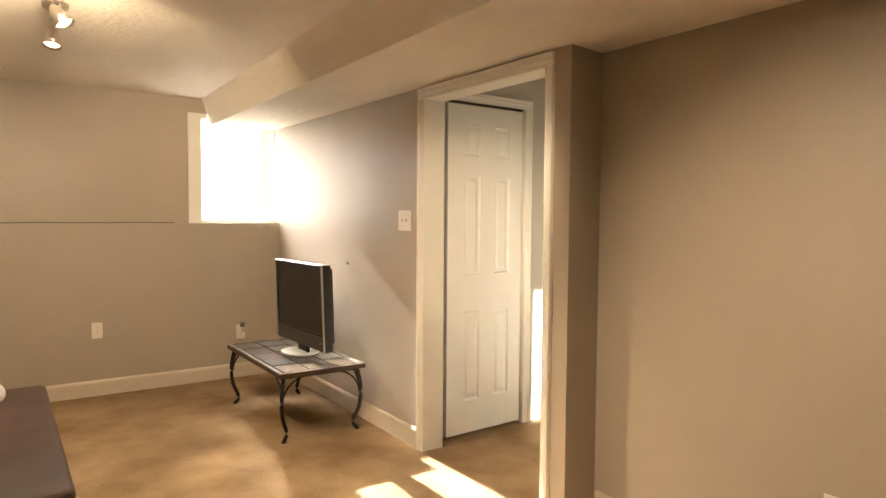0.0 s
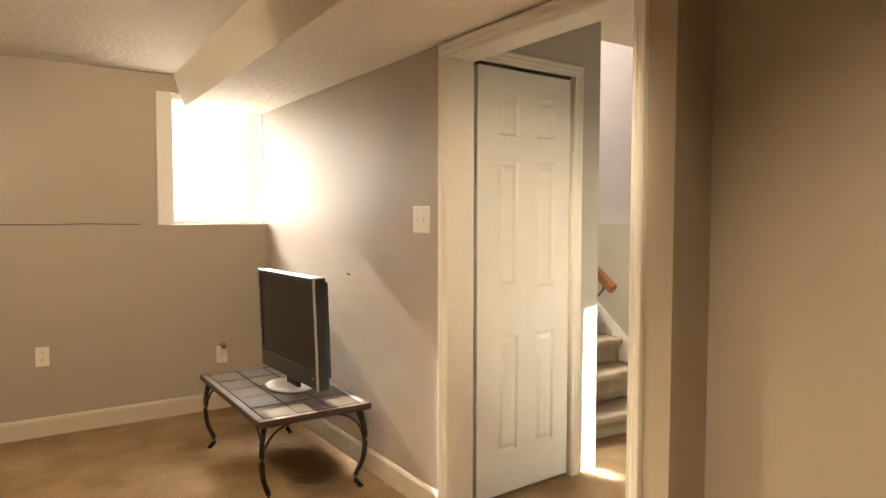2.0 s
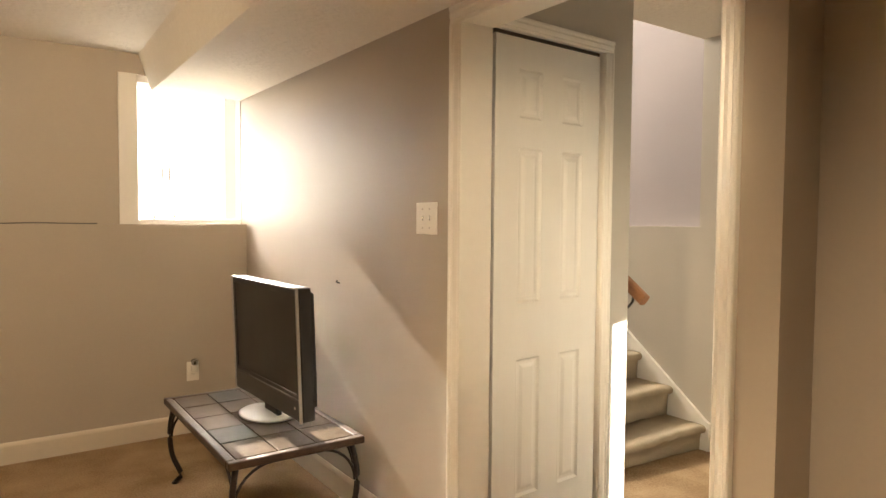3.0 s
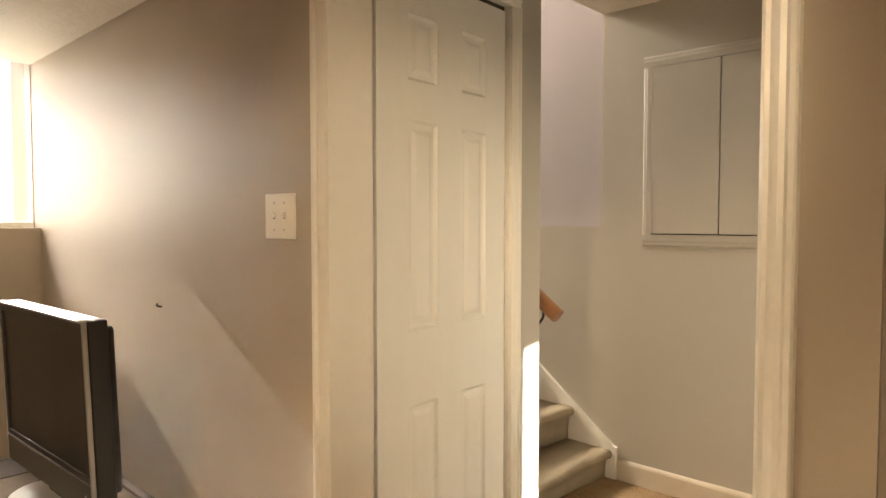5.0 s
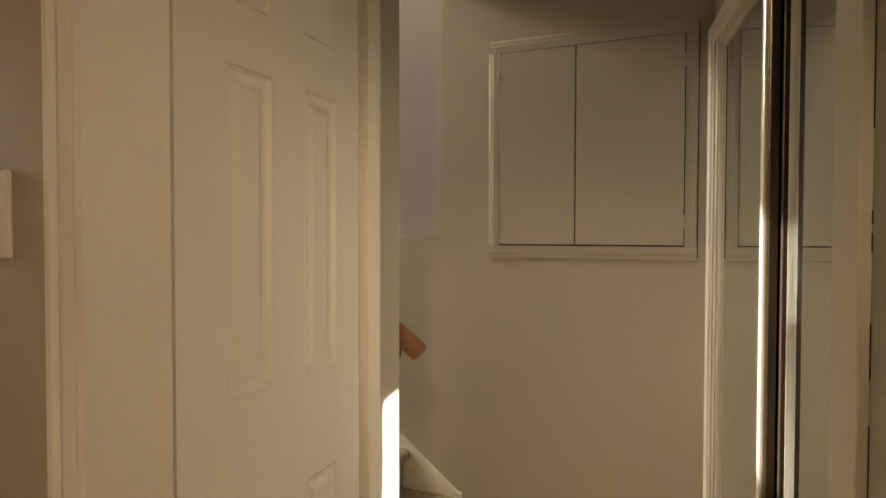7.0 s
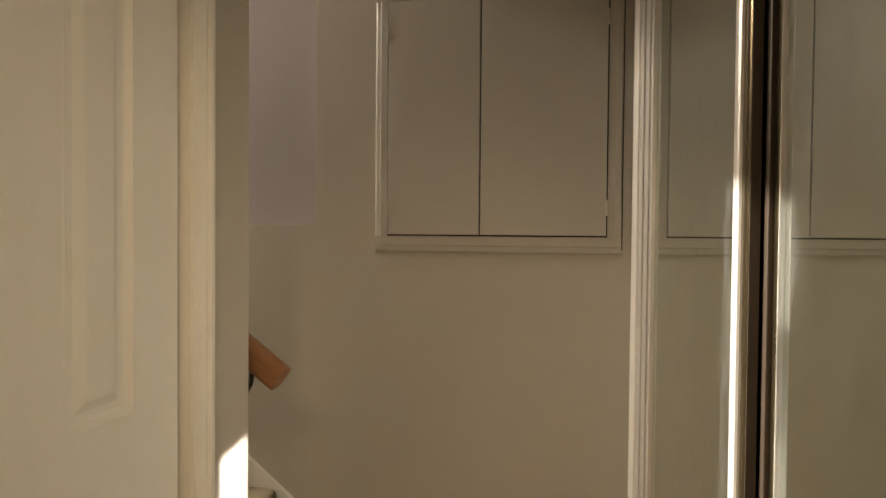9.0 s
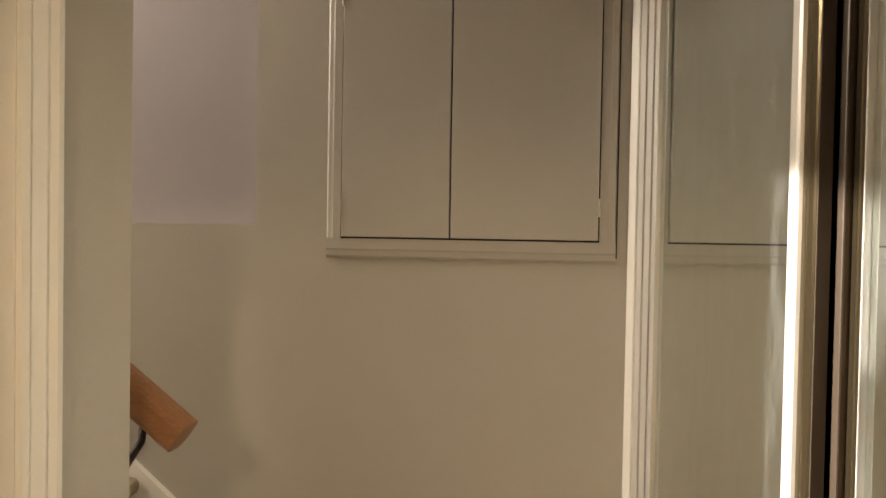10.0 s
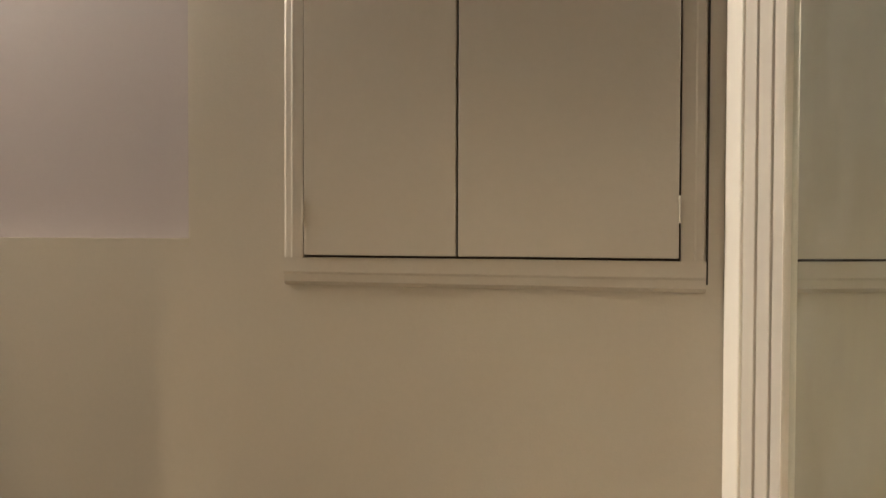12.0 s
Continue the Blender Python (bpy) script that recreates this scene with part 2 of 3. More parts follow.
# wall with the doorway, in pieces round the opening
bm = prism([(0, Y_UP + 0.35), (0.13, Y_UP + 0.35), (0.13, DOOR_Y0 + 0.018), (0, DOOR_Y0 + 0.018)], 0, CEIL_Z)
bm = prism([(0, DOOR_Y0 + 0.018), (0.13, DOOR_Y0 + 0.018), (0.13, DOOR_Y1 - 0.018), (0, DOOR_Y1 - 0.018)], DOOR_Z + 0.018, CEIL_Z, bm)
bm = prism([(0, DOOR_Y1 - 0.018), (0.13, DOOR_Y1 - 0.018), (0.13, -1.04), (0.232, -1.03), (0.228, -1.165), (0, -1.2)], 0, CEIL_Z, bm)
structure("wall_east", bm, PAINT, "warm grey painted wall with a cased doorway")
structure("wall_southeast", prism([(0.228, -1.165), (0.36, -1.165), (0.36, Y_BACK), (0.20, Y_BACK)], 0, CEIL_Z), PAINT, "warm grey painted plain wall")
structure("wall_south", box(X_BACK - 0.15, 0.36, Y_BACK - 0.15, Y_BACK, 0, CEIL_Z), PAINT, "warm grey painted plain wall")
structure("wall_west", box(X_BACK - 0.15, X_BACK, Y_BACK, Y_UP + 0.35, 0, CEIL_Z), PAINT, "warm grey painted plain wall")
# window wall: thicker foundation below, upper wall set back behind a ledge
structure("wall_north_lower", box(X_BACK, 0, Y_LOW, Y_UP + 0.35, 0, LEDGE_Z), PAINT, "warm grey painted foundation wall with a ledge")
WIN_X0, WIN_X1, WIN_Z1 = -0.73, -0.004, 2.2
bm = box(X_BACK, WIN_X0, Y_UP, Y_UP + 0.35, LEDGE_Z, CEIL_Z)
bm = box(WIN_X0, 0, Y_UP, Y_UP + 0.35, WIN_Z1, CEIL_Z, bm=bm)
bm = box(WIN_X1, 0, Y_UP, Y_UP + 0.35, LEDGE_Z, WIN_Z1, bm=bm)
structure("wall_north_upper", bm, PAINT, "warm grey painted upper wall set back over the ledge")
structure("ceiling", box(X_BACK - 0.15, 0.36, Y_BACK - 0.15, Y_UP + 0.35, CEIL_Z, CEIL_Z + 0.12), CEIL, "cream textured ceiling", "ceiling")
# boxed-in soffit along the wall, with a leaning side
bm = bmesh.new()
ends = []
for y, xb, xt in ((Y_UP, -0.545, -0.615), (Y_BACK, -0.70, -0.85)):
    ends.append([bm.verts.new(p) for p in ((xb, y, SOFF_Z), (0.24, y, SOFF_Z), (0.24, y, CEIL_Z), (xt, y, CEIL_Z))])
for i in range(4):
    j = (i + 1) % 4
    bm.faces.new((ends[0][i], ends[0][j], ends[1][j], ends[1][i]))
bm.faces.new(ends[0])
bm.faces.new(ends[1][::-1])
structure("ceiling_soffit", bm, CEIL, "cream boxed-in soffit under the ceiling", "soffit")

# hall beyond the doorway
bm = prism([(2.175, 4.7), (2.175, -0.80), (2.40, -0.80), (2.40, 4.7)], -0.1, 1.306)
bm = prism([(2.175, 0.437), (2.175, -0.80), (2.40, -0.80), (2.40, 0.437)], 1.306, HALL_Z, bm)
structure("wall_hall_far", bm, HALL, "pale grey painted hall and stair wall with a ledge")
structure("wall_stair_upper", prism([(2.235, 0.437), (2.40, 0.437), (2.40, 4.7), (2.235, 4.7)], 1.306, UP_TOP), LILAC, "lilac-grey painted wall above the stair ledge")
structure("ceiling_hall", prism([(0.13, 0.437), (0.13, -1.6), (2.4, -1.6), (2.4, 0.437)], HALL_Z, HALL_Z + 0.225), CEIL, "cream textured hall ceiling", "ceiling")
structure("wall_hall_header", prism([(0.13, 0.437), (2.4, 0.437), (2.4, 0.55), (0.13, 0.55)], HALL_Z + 0.225, UP_TOP), LILAC, "lilac-grey painted wall over the hall")
# linen closet box beside the stairs
bm = prism([(0.838, CW(0.838)), (1.035, CW(1.035)), (1.035, 4.7), (0.93, 4.7), (0.93, 0.15), (0.838, 0.15)], 0, UP_TOP)
bm = prism([(0.13, CW(0.13)), (0.838, CW(0.838)), (0.838, 0.15), (0.13, 0.15)], 2.075, HALL_Z, bm)
structure("wall_closet", bm, HALL, "pale grey painted wall beside the stairs")
structure("closet_back", prism([(0.13, 0.62), (0.93, 0.62), (0.93, 0.7), (0.13, 0.7)], 0, HALL_Z), HALL, "plain closet back wall")
# mirrored closet wall
bm = prism([(0.13, MW(0.13) + 0.012), (0.60, MW(0.60) + 0.012), (0.60, MW(0.6) - 0.05), (0.13, MW(0.13) - 0.05)], 0, HALL_Z)
bm = prism([(0.60, MW(0.60) - 0.018), (2.175, MW(2.175) - 0.018), (2.175, MW(2.175) - 0.05), (0.60, MW(0.6) - 0.05)], 2.03, HALL_Z, bm)
structure("wall_mirror_closet", bm, HALL, "pale grey painted wall round the mirrored closet")
structure("mirror_closet_back", prism([(0.36, -1.5), (2.4, -1.5), (2.4, -1.6), (0.36, -1.6)], 0, HALL_Z), HALL, "plain closet back wall")
structure("mirror_closet_side", prism([(2.175, -0.80), (2.4, -0.80), (2.4, -1.5), (2.175, -1.5)], 0, HALL_Z), HALL, "plain closet side wall")
# unseen upper end of the stairwell; its narrow sidelight is sized to shape the sunbeam
bm = box(0.93, 1.10, 4.6, 4.72, UP_Z, UP_TOP)
bm = box(1.34, 2.4, 4.6, 4.72, UP_Z, UP_TOP, bm=bm)
bm = box(1.10, 1.34, 4.6, 4.72, 4.36, UP_TOP, bm=bm)
bm = box(1.10, 1.34, 4.6, 4.72, UP_Z, 3.6, bm=bm)
structure("wall_stair_end", bm, LILAC, "lilac-grey wall with a narrow sidelight at the stair head")
structure("ceiling_stair", box(0.13, 2.4, 0.437, 4.72, UP_TOP, UP_TOP + 0.1), CEIL, "cream ceiling over the stairs", "ceiling")
structure("upper_floor", box(0.93, 2.4, 3.95, 4.6, UP_Z - 0.2, UP_Z), STAIR_CARPET, "carpeted landing at the stair head", "floor")

# stairs
stairs = thing("stairs", "carpeted straight stairs in worn beige", "stairs", kind="structure")
RISE, RUN = 0.17, 0.235


def carpet_step(y0, y1, z0, z1):
    """A step wrapped in carpet: a rounded nosing over a riser that leans back, with a slightly lumpy pile."""
    nose = [(y1, z0), (y0 + 0.012, z0), (y0 + 0.010, z0 + 0.06), (y0 + 0.004, z1 - 0.06), (y0 - 0.022, z1 - 0.046), (y0 - 0.030, z1 - 0.030),
            (y0 - 0.028, z1 - 0.014), (y0 - 0.016, z1 - 0.003), (y0 + 0.006, z1), (y0 + 0.09, z1 - 0.002), (y1, z1)]
    bm = bmesh.new()
    rings = []
    for k in range(25):
        x = 1.035 + 1.117 * k / 24
        sag = 0.004 * math.sin(k * 1.7 + z1 * 9) + 0.003 * math.sin(k * 0.6 + z1 * 31)
        rings.append([bm.verts.new((x, y + (sag if 0 < n < 9 else 0), z + (sag * 0.7 if n > 3 else 0))) for n, (y, z) in enumerate(nose)])
    for a, b in zip(rings, rings[1:]):
        for n in range(len(nose)):
            m = (n + 1) % len(nose)
            bm.faces.new((a[n], a[m], b[m], b[n]))
    bm.faces.new(rings[0][::-1])
    bm.faces.new(rings[-1])
    return bm


for i in range(16):
    y = 0.38 + i * RUN
    part("step", carpet_step(y, min(y + RUN + 0.03, 4.05), i * RISE - 0.06 if i else SINK, i * RISE + (0.13 if i else 0.112)), STAIR_CARPET, stairs, smooth=True)
bm = bmesh.new()
pts = [(0.325, SINK), (0.325, 0.124), (0.345, 0.128), (1.1, 0.715), (3.9, 0.715 + 2.8 * RISE / RUN), (3.9, 0.40 + 2.8 * RISE / RUN), (0.60, SINK)]
a = [bm.verts.new((2.152, y, z)) for y, z in pts]
b = [bm.verts.new((2.174, y, z)) for y, z in pts]
bm.faces.new(a)
bm.faces.new(b[::-1])
for i in range(len(a)):
    j = (i + 1) % len(a)
    bm.faces.new((a[i], a[j], b[j], b[i]))
part("skirt_board", bm, TRIM, stairs, "white painted skirt board")

# ---- trim ----
CASING = [(0, 0), (0, 0.012), (0.008, 0.016), (0.016, 0.012), (0.024, 0.015), (0.034, 0.018), (0.044, 0.014), (0.052, 0.020), (0.062, 0.020), (0.066, 0.016), (0.066, 0)]


def moulding(profile, along, start, length, side, out, name, mat, parent, label=""):
    """A moulding: its profile (across, proud) runs for a length from start along one axis."""
    bm = bmesh.new()
    along, side, out, start = Vector(along), Vector(side), Vector(out), Vector(start)
    rings = [[bm.verts.new(start + along * d + side * a + out * p) for a, p in profile] for d in (0, length)]
    n = len(profile)
    for i in range(n):
        bm.faces.new((rings[0][i], rings[0][(i + 1) % n], rings[1][(i + 1) % n], rings[1][i]))
    bm.faces.new(rings[0][::-1])
    bm.faces.new(rings[1])
    return part(name, bm, mat, parent, label)


frame_1 = thing("door_frame_1", "white painted door casing and jambs of the hall doorway", "door frame", kind="structure")
moulding(CASING, (0, 0, 1), (0, DOOR_Y0, 0), DOOR_Z, (0, 1, 0), (-1, 0, 0), "casing", TRIM, frame_1)
moulding([(a * 0.75, p) for a, p in CASING], (0, 0, 1), (0, DOOR_Y1, 0), DOOR_Z, (0, -1, 0), (-1, 0, 0), "casing", TRIM, frame_1)
moulding(CASING, (0, -1, 0), (0, DOOR_Y0 + 0.066, DOOR_Z), DOOR_Y0 - DOOR_Y1 + 0.1155, (0, 0, 1), (-1, 0, 0), "head_casing", TRIM, frame_1)
part("jamb", box(-0.002, 0.131, DOOR_Y0, DOOR_Y0 + 0.018, 0, DOOR_Z + 0.018, 0.002), TRIM, frame_1)
part("jamb", box(-0.002, 0.131, DOOR_Y1 - 0.018, DOOR_Y1, 0, DOOR_Z + 0.018, 0.002), TRIM, frame_1)
part("head_jamb", box(-0.002, 0.131, DOOR_Y1, DOOR_Y0, DOOR_Z, DOOR_Z + 0.018, 0.002), TRIM, frame_1)

BASE = [(0, 0), (0, 0.013), (0.098, 0.013), (0.108, 0.010), (0.118, 0.004), (0.118, 0)]


def baseboard(start, end, out, height=0.118):
    d = Vector(end) - Vector(start)
    base = moulding([(a * height / 0.118, p) for a, p in BASE], d.normalized(), start, d.length, (0, 0, 1), out, "baseboard", BASEPAINT, None)
    return tagged(base, "white painted wooden baseboard", "baseboard", "", "structure")


baseboard((X_BACK, Y_LOW, 0), (0, Y_LOW, 0), (0, -1, 0))
baseboard((0, Y_LOW - 0.014, 0), (0, 0.005, 0), (-1, 0, 0))
baseboard((0.227, -1.18, 0), (0.20, Y_BACK + 0.02, 0), (-1, 0, 0))
baseboard((X_BACK, Y_BACK, 0), (X_BACK, Y_LOW - 0.014, 0), (1, 0, 0))
baseboard((2.175, 0.322, SINK), (2.175, -0.70, SINK), (-1, 0, 0), 0.112)

# ---- window in the foundation wall ----
window = thing("window_1", "white framed basement window flooded with sunlight", "window", kind="structure")
part("window_frame", box(WIN_X0, WIN_X0 + 0.105, Y_UP - 0.012, Y_UP + 0.16, LEDGE_Z, WIN_Z1, 0.004), TRIM, window)
part("window_frame", box(WIN_X0 + 0.105, WIN_X1, Y_UP + 0.03, Y_UP + 0.16, WIN_Z1 - 0.04, WIN_Z1, 0.003), TRIM, window)
part("window_sill", box(WIN_X0 + 0.105, WIN_X1, Y_UP - 0.01, Y_UP + 0.16, LEDGE_Z, LEDGE_Z + 0.03, 0.004), TRIM, window)
for x0, x1 in ((WIN_X0 + 0.105, WIN_X1),):
    pane = part("pane", box(x0, x1, Y_UP + 0.092, Y_UP + 0.097, LEDGE_Z + 0.03, WIN_Z1 - 0.04), GLASS, window)
    pane.visible_shadow = False
for x, z in ((-0.47, 1.56), (-0.43, 1.57)):
    part("latch", box(x - 0.005, x + 0.005, Y_UP + 0.07, Y_UP + 0.091, z, z + 0.09, 0.002), STEEL, window)
part("crank", sweep(circle(0.005, 8), [(-0.50, Y_UP + 0.07, LEDGE_Z + 0.03), (-0.50, Y_UP + 0.06, LEDGE_Z + 0.075), (-0.47, Y_UP + 0.045, LEDGE_Z + 0.04), (-0.40, Y_UP + 0.045, LEDGE_Z + 0.037)]), STEEL, window)

GROUND = material("pale_gravel", (0.50, 0.47, 0.42), 0.95, grain=0.5, grain_size=30, stain=0.3, stain_size=1.0, bump=0.6, bump_size=40)
structure("ground", box(-60, 60, Y_UP + 0.35, 120, 0.95, 1.12), GROUND, "pale sunlit gravel outside the window", "ground")

BARK = material("twig_bark", (0.12, 0.10, 0.085), 0.85, grain=0.4, grain_size=90)
shrub = thing("shrub", "bare leafless shrub outside the window", "shrub")
random.seed(4)
for k in range(7):
    x, y = -0.62 + 0.07 * k + random.uniform(-0.02, 0.02), 3.0 + random.uniform(0, 0.2)
    pts, p, lean = [], Vector((x, y, 1.1)), random.uniform(-0.25, 0.25)
    for s in range(6):
        pts.append(p.copy())
        p = p + Vector((lean * 0.06 + random.uniform(-0.012, 0.012), random.uniform(-0.01, 0.01), random.uniform(0.06, 0.11)))
    part("twig", sweep(circle(random.uniform(0.003, 0.005), 6), pts), BARK, shrub)

# ---- linen closet door ----
closet = thing("closet_door", "closed white six-panel closet door in a white casing", "door", pose(0, CW(0), 0, 0, 0, math.degrees(math.atan(0.048))))


def panel_door(parent, x0, x1, z0, z1, y, depth, columns, rows, mat):
    """A moulded door: a slab pierced by sunk panels with a raised field each."""
    bm = bmesh.new()
    xs = [x0] + [c for pair in columns for c in pair] + [x1]
    zs = [z0] + [r for pair in rows for r in pair] + [z1]
    grid = {(i, j): bm.verts.new((x, y, z)) for i, x in enumerate(xs) for j, z in enumerate(zs)}
    for i in range(len(xs) - 1):
        for j in range(len(zs) - 1):
            if i % 2 == 1 and j % 2 == 1:
                ring = [grid[i, j], grid[i + 1, j], grid[i + 1, j + 1], grid[i, j + 1]]
                cx, cz = (xs[i] + xs[i + 1]) / 2, (zs[j] + zs[j + 1]) / 2
                for inset, sink in ((0.004, -0.001), (0.012, 0.007), (0.016, 0.0085), (0.026, 0.008), (0.040, 0.002), (0.044, 0.0015)):
                    step = []
                    for a, b in ((i, j), (i + 1, j), (i + 1, j + 1), (i, j + 1)):
                        vx, vz = xs[a], zs[b]
                        step.append(bm.verts.new((vx + math.copysign(inset, cx - vx), y + sink, vz + math.copysign(inset, cz - vz))))
                    for k in range(4):
                        bm.faces.new((ring[k], ring[(k + 1) % 4], step[(k + 1) % 4], step[k]))
                    ring = step
                bm.faces.new(ring)
            else:
                bm.faces.new((grid[i, j], grid[i + 1, j], grid[i + 1, j + 1], grid[i, j + 1]))
    ext = bmesh.ops.extrude_edge_only(bm, edges=[e for e in bm.edges if e.is_boundary])
    for v in [g for g in ext["geom"] if isinstance(g, bmesh.types.BMVert)]:
        v.co.y += depth
    bmesh.ops.holes_fill(bm, edges=[e for e in bm.edges if e.is_boundary])
    return part("door_leaf", bm, mat, parent)


panel_door(closet, 0.207, 0.818, 0.02, 2.052, 0.008, 0.034, ((0.33, 0.468), (0.578, 0.714)), ((0.22, 0.79), (1.008, 1.628), (1.738, 1.938)), DOOR)
part("side_jamb", box(0.832, 0.842, -0.004, 0.12, 0, 2.07), TRIM, closet)
part("head_jamb", box(0.14, 0.842, 0.001, 0.12, 2.072, 2.082), TRIM, closet)
part("track", box(0.15, 0.83, 0.02, 0.05, 2.058, 2.072), BRONZE, closet)
# jamb coloured dark to paint in the shade of the gap beside the leaf
part("shaded_jamb", box(0.135, 0.188, 0.07, 0.12, 0, 2.07), BRONZE, closet)
moulding([(a * 0.83, p * 0.9) for a, p in CASING], (0, 0, 1), (0.834, 0.0, 0), 2.07, (1, 0, 0), (0, -1, 0), "casing", TRIM, closet)
moulding([(a * 0.83, p * 0.9) for a, p in CASING], (1, 0, 0), (0.135, 0.0, 2.07), 0.7538, (0, 0, 1), (0, -1, 0), "head_casing", TRIM, closet)

# ---- access cupboard in the far hall wall ----
PANEL = material("panel_paint", (0.46, 0.425, 0.37), 0.45, grain=0.05, grain_size=60, stain=0.12, stain_size=2.5, bump=0.05, bump_size=90)
cupboard = thing("wall_cupboard", "closed painted two-door access cupboard set in the hall wall", "cupboard", pose(2.175, 0, 0))
CB = [(0, 0), (0, 0.010), (0.024, 0.0105), (0.028, 0.009), (0.040, 0.008), (0.046, 0.004), (0.046, 0)]
PY0, PY1, PZ0, PZ1 = 0.149, -0.624, 1.268, 2.108
moulding(CB, (0, 0, 1), (0, PY0 + 0.002, PZ0 - 0.002), PZ1 - PZ0 + 0.004, (0, 1, 0), (-1, 0, 0), "casing", PANEL, cupboard)
moulding(CB, (0, 0, 1), (0, PY1 - 0.002, PZ0 - 0.002), PZ1 - PZ0 + 0.004, (0, -1, 0), (-1, 0, 0), "casing", PANEL, cupboard)
moulding([(a * 1.3, p - 0.0005 if p else 0) for a, p in CB], (0, -1, 0), (0, PY0 + 0.048, PZ0 - 0.002), PY0 - PY1 + 0.096, (0, 0, -1), (-1, 0, 0), "casing", PANEL, cupboard)
moulding([(a * 1.2, p - 0.0005 if p else 0) for a, p in CB], (0, -1, 0), (0, PY0 + 0.048, PZ1 + 0.002), PY0 - PY1 + 0.096, (0, 0, 1), (-1, 0, 0), "casing", PANEL, cupboard)
part("backing", box(-0.003, -0.001, PY1 - 0.002, PY0 + 0.002, PZ0 - 0.002, PZ1 + 0.002), GAP, cupboard)
for y0, y1, hinge in ((-0.1885, PY0 - 0.002, PY0), (PY1 + 0.002, -0.1935, PY1)):
    leaf = part("cupboard_door", box(-0.014, -0.003, y0, y1, PZ0 + 0.003, PZ1 - 0.002, 0.0015, 1), PANEL, cupboard)
    for z in (1.365, 2.0):
        knuckle = sweep(circle(0.0032, 8), [(-0.0155, hinge, z - 0.026), (-0.0155, hinge, z + 0.026)])
        part("hinge", knuckle, PANEL, leaf, "small painted butt hinge")
part("shadow_gap", box(-0.008, -0.0005, PY1 - 0.0515, PY1 - 0.0485, PZ0 - 0.046, PZ1 + 0.046), GAP, cupboard)

# ---- mirrored closet ----
MT = pose(0, MW(0), 0, 0, 0, math.degrees(math.atan(0.19)))
S = math.sqrt(1 + 0.19 ** 2)
mframe = thing("mirror_closet_frame", "white casing round the mirrored sliding doors", "door frame", MT, kind="structure")
part("casing", box(0.585 * S, 0.70 * S, -0.018, 0.030, 0, 2.03, 0.003), TRIM, mframe)
# inner casing steps, their shade painted in with the darker trim
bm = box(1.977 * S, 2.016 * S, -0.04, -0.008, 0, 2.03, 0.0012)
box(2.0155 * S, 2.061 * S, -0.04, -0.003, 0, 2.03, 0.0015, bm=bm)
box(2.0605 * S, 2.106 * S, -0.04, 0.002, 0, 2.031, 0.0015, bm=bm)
part("casing", bm, SHADETRIM, mframe)
part("casing", box(2.1055 * S, 2.174 * S, -0.04, 0.008, 0, 2.105, 0.003), TRIM, mframe)
bm = box(0.585 * S, 2.106 * S, -0.03, 0.000, 2.032, 2.066, 0.004)
box(0.585 * S, 2.106 * S, -0.03, 0.008, 2.065, 2.106, 0.005, bm=bm)
part("head_casing", bm, TRIM, mframe)
part("top_track", box(0.70 * S, 1.976 * S, -0.11, -0.004, 2.0, 2.03, 0.002), GOLD, mframe)
part("bottom_track", box(0.70 * S, 1.976 * S, -0.11, -0.004, 0.0, 0.018, 0.002), GOLD, mframe)
# added dark sheet: its colour gives the shade inside the closet behind the door gap
part("dark_gap_sheet", box(0.70 * S, 1.976 * S, -0.135, -0.125, 0.0, 2.03), BRONZE, mframe)


def mirror_door(u0, u1, d, near, far):
    """A sliding mirror in a rounded metal frame, its front d metres behind the wall line."""
    door = thing("mirror_door", "tall sliding mirror door in a champagne metal frame", "door", MT, "sliding mirror doors")
    part("mirror", box(u0 + 0.012, u1 - 0.012, d - 0.006, d - 0.004, 0.05, 1.99), MIRROR, door)
    part("backboard", box(u0 + 0.012, u1 - 0.012, d - 0.014, d - 0.008, 0.05, 1.99), BRONZE, door)
    flat = [(0.0, -0.020), (0.0, -0.002), (0.004, 0.0), (0.016, 0.0005), (0.018, -0.001), (0.020, 0.0005), (0.033, 0.0), (0.036, -0.003), (0.036, -0.020)]
    bead = [(0.036, -0.020), (0.036, -0.001), (0.038, 0.004), (0.043, 0.007), (0.060, 0.007), (0.066, 0.005), (0.070, 0.0), (0.072, -0.005), (0.072, -0.020)]
    for start, way, k, thin in ((u0, 1, near[0], near[1]), (u1, -1, far[0], far[1])):
        stile = moulding([(a * k, p) for a, p in flat], (0, 0, 1), (start, d, 0.02), 1.985, (way, 0, 0), (0, 1, 0), "stile", CHANNEL, door, "gilt metal channel")
        moulding([(0.036 * k + (a - 0.036) * thin, p) for a, p in bead], (0, 0, 1), (start, d, 0.02), 1.985, (way, 0, 0), (0, 1, 0), "bead", SATIN, stile, "pale satin metal bead")
    part("rail", box(u0 + 0.041, u1 - 0.041, d - 0.018, d + 0.002, 0.02, 0.055, 0.003), GOLD, door)
    part("rail", box(u0 + 0.041, u1 - 0.041, d - 0.018, d + 0.002, 1.975, 2.004, 0.003), GOLD, door)
    part("edge_strip", box(u0 - 0.004, u0 - 0.001, d - 0.022, d - 0.002, 0.02, 2.0), BRONZE, door)
    return door


mirror_door(1.286 * S, 1.975 * S, -0.008, (1.0, 0.95), (0.2, 0.15))
mirror_door(0.701 * S, 1.260 * S, -0.045, (0.5, 0.3), (1.0, 0.1))
part("guide", box(1.263 * S, 1.281 * S, -0.052, -0.036, 0.02, 2.0, 0.003), BRONZE, mframe)

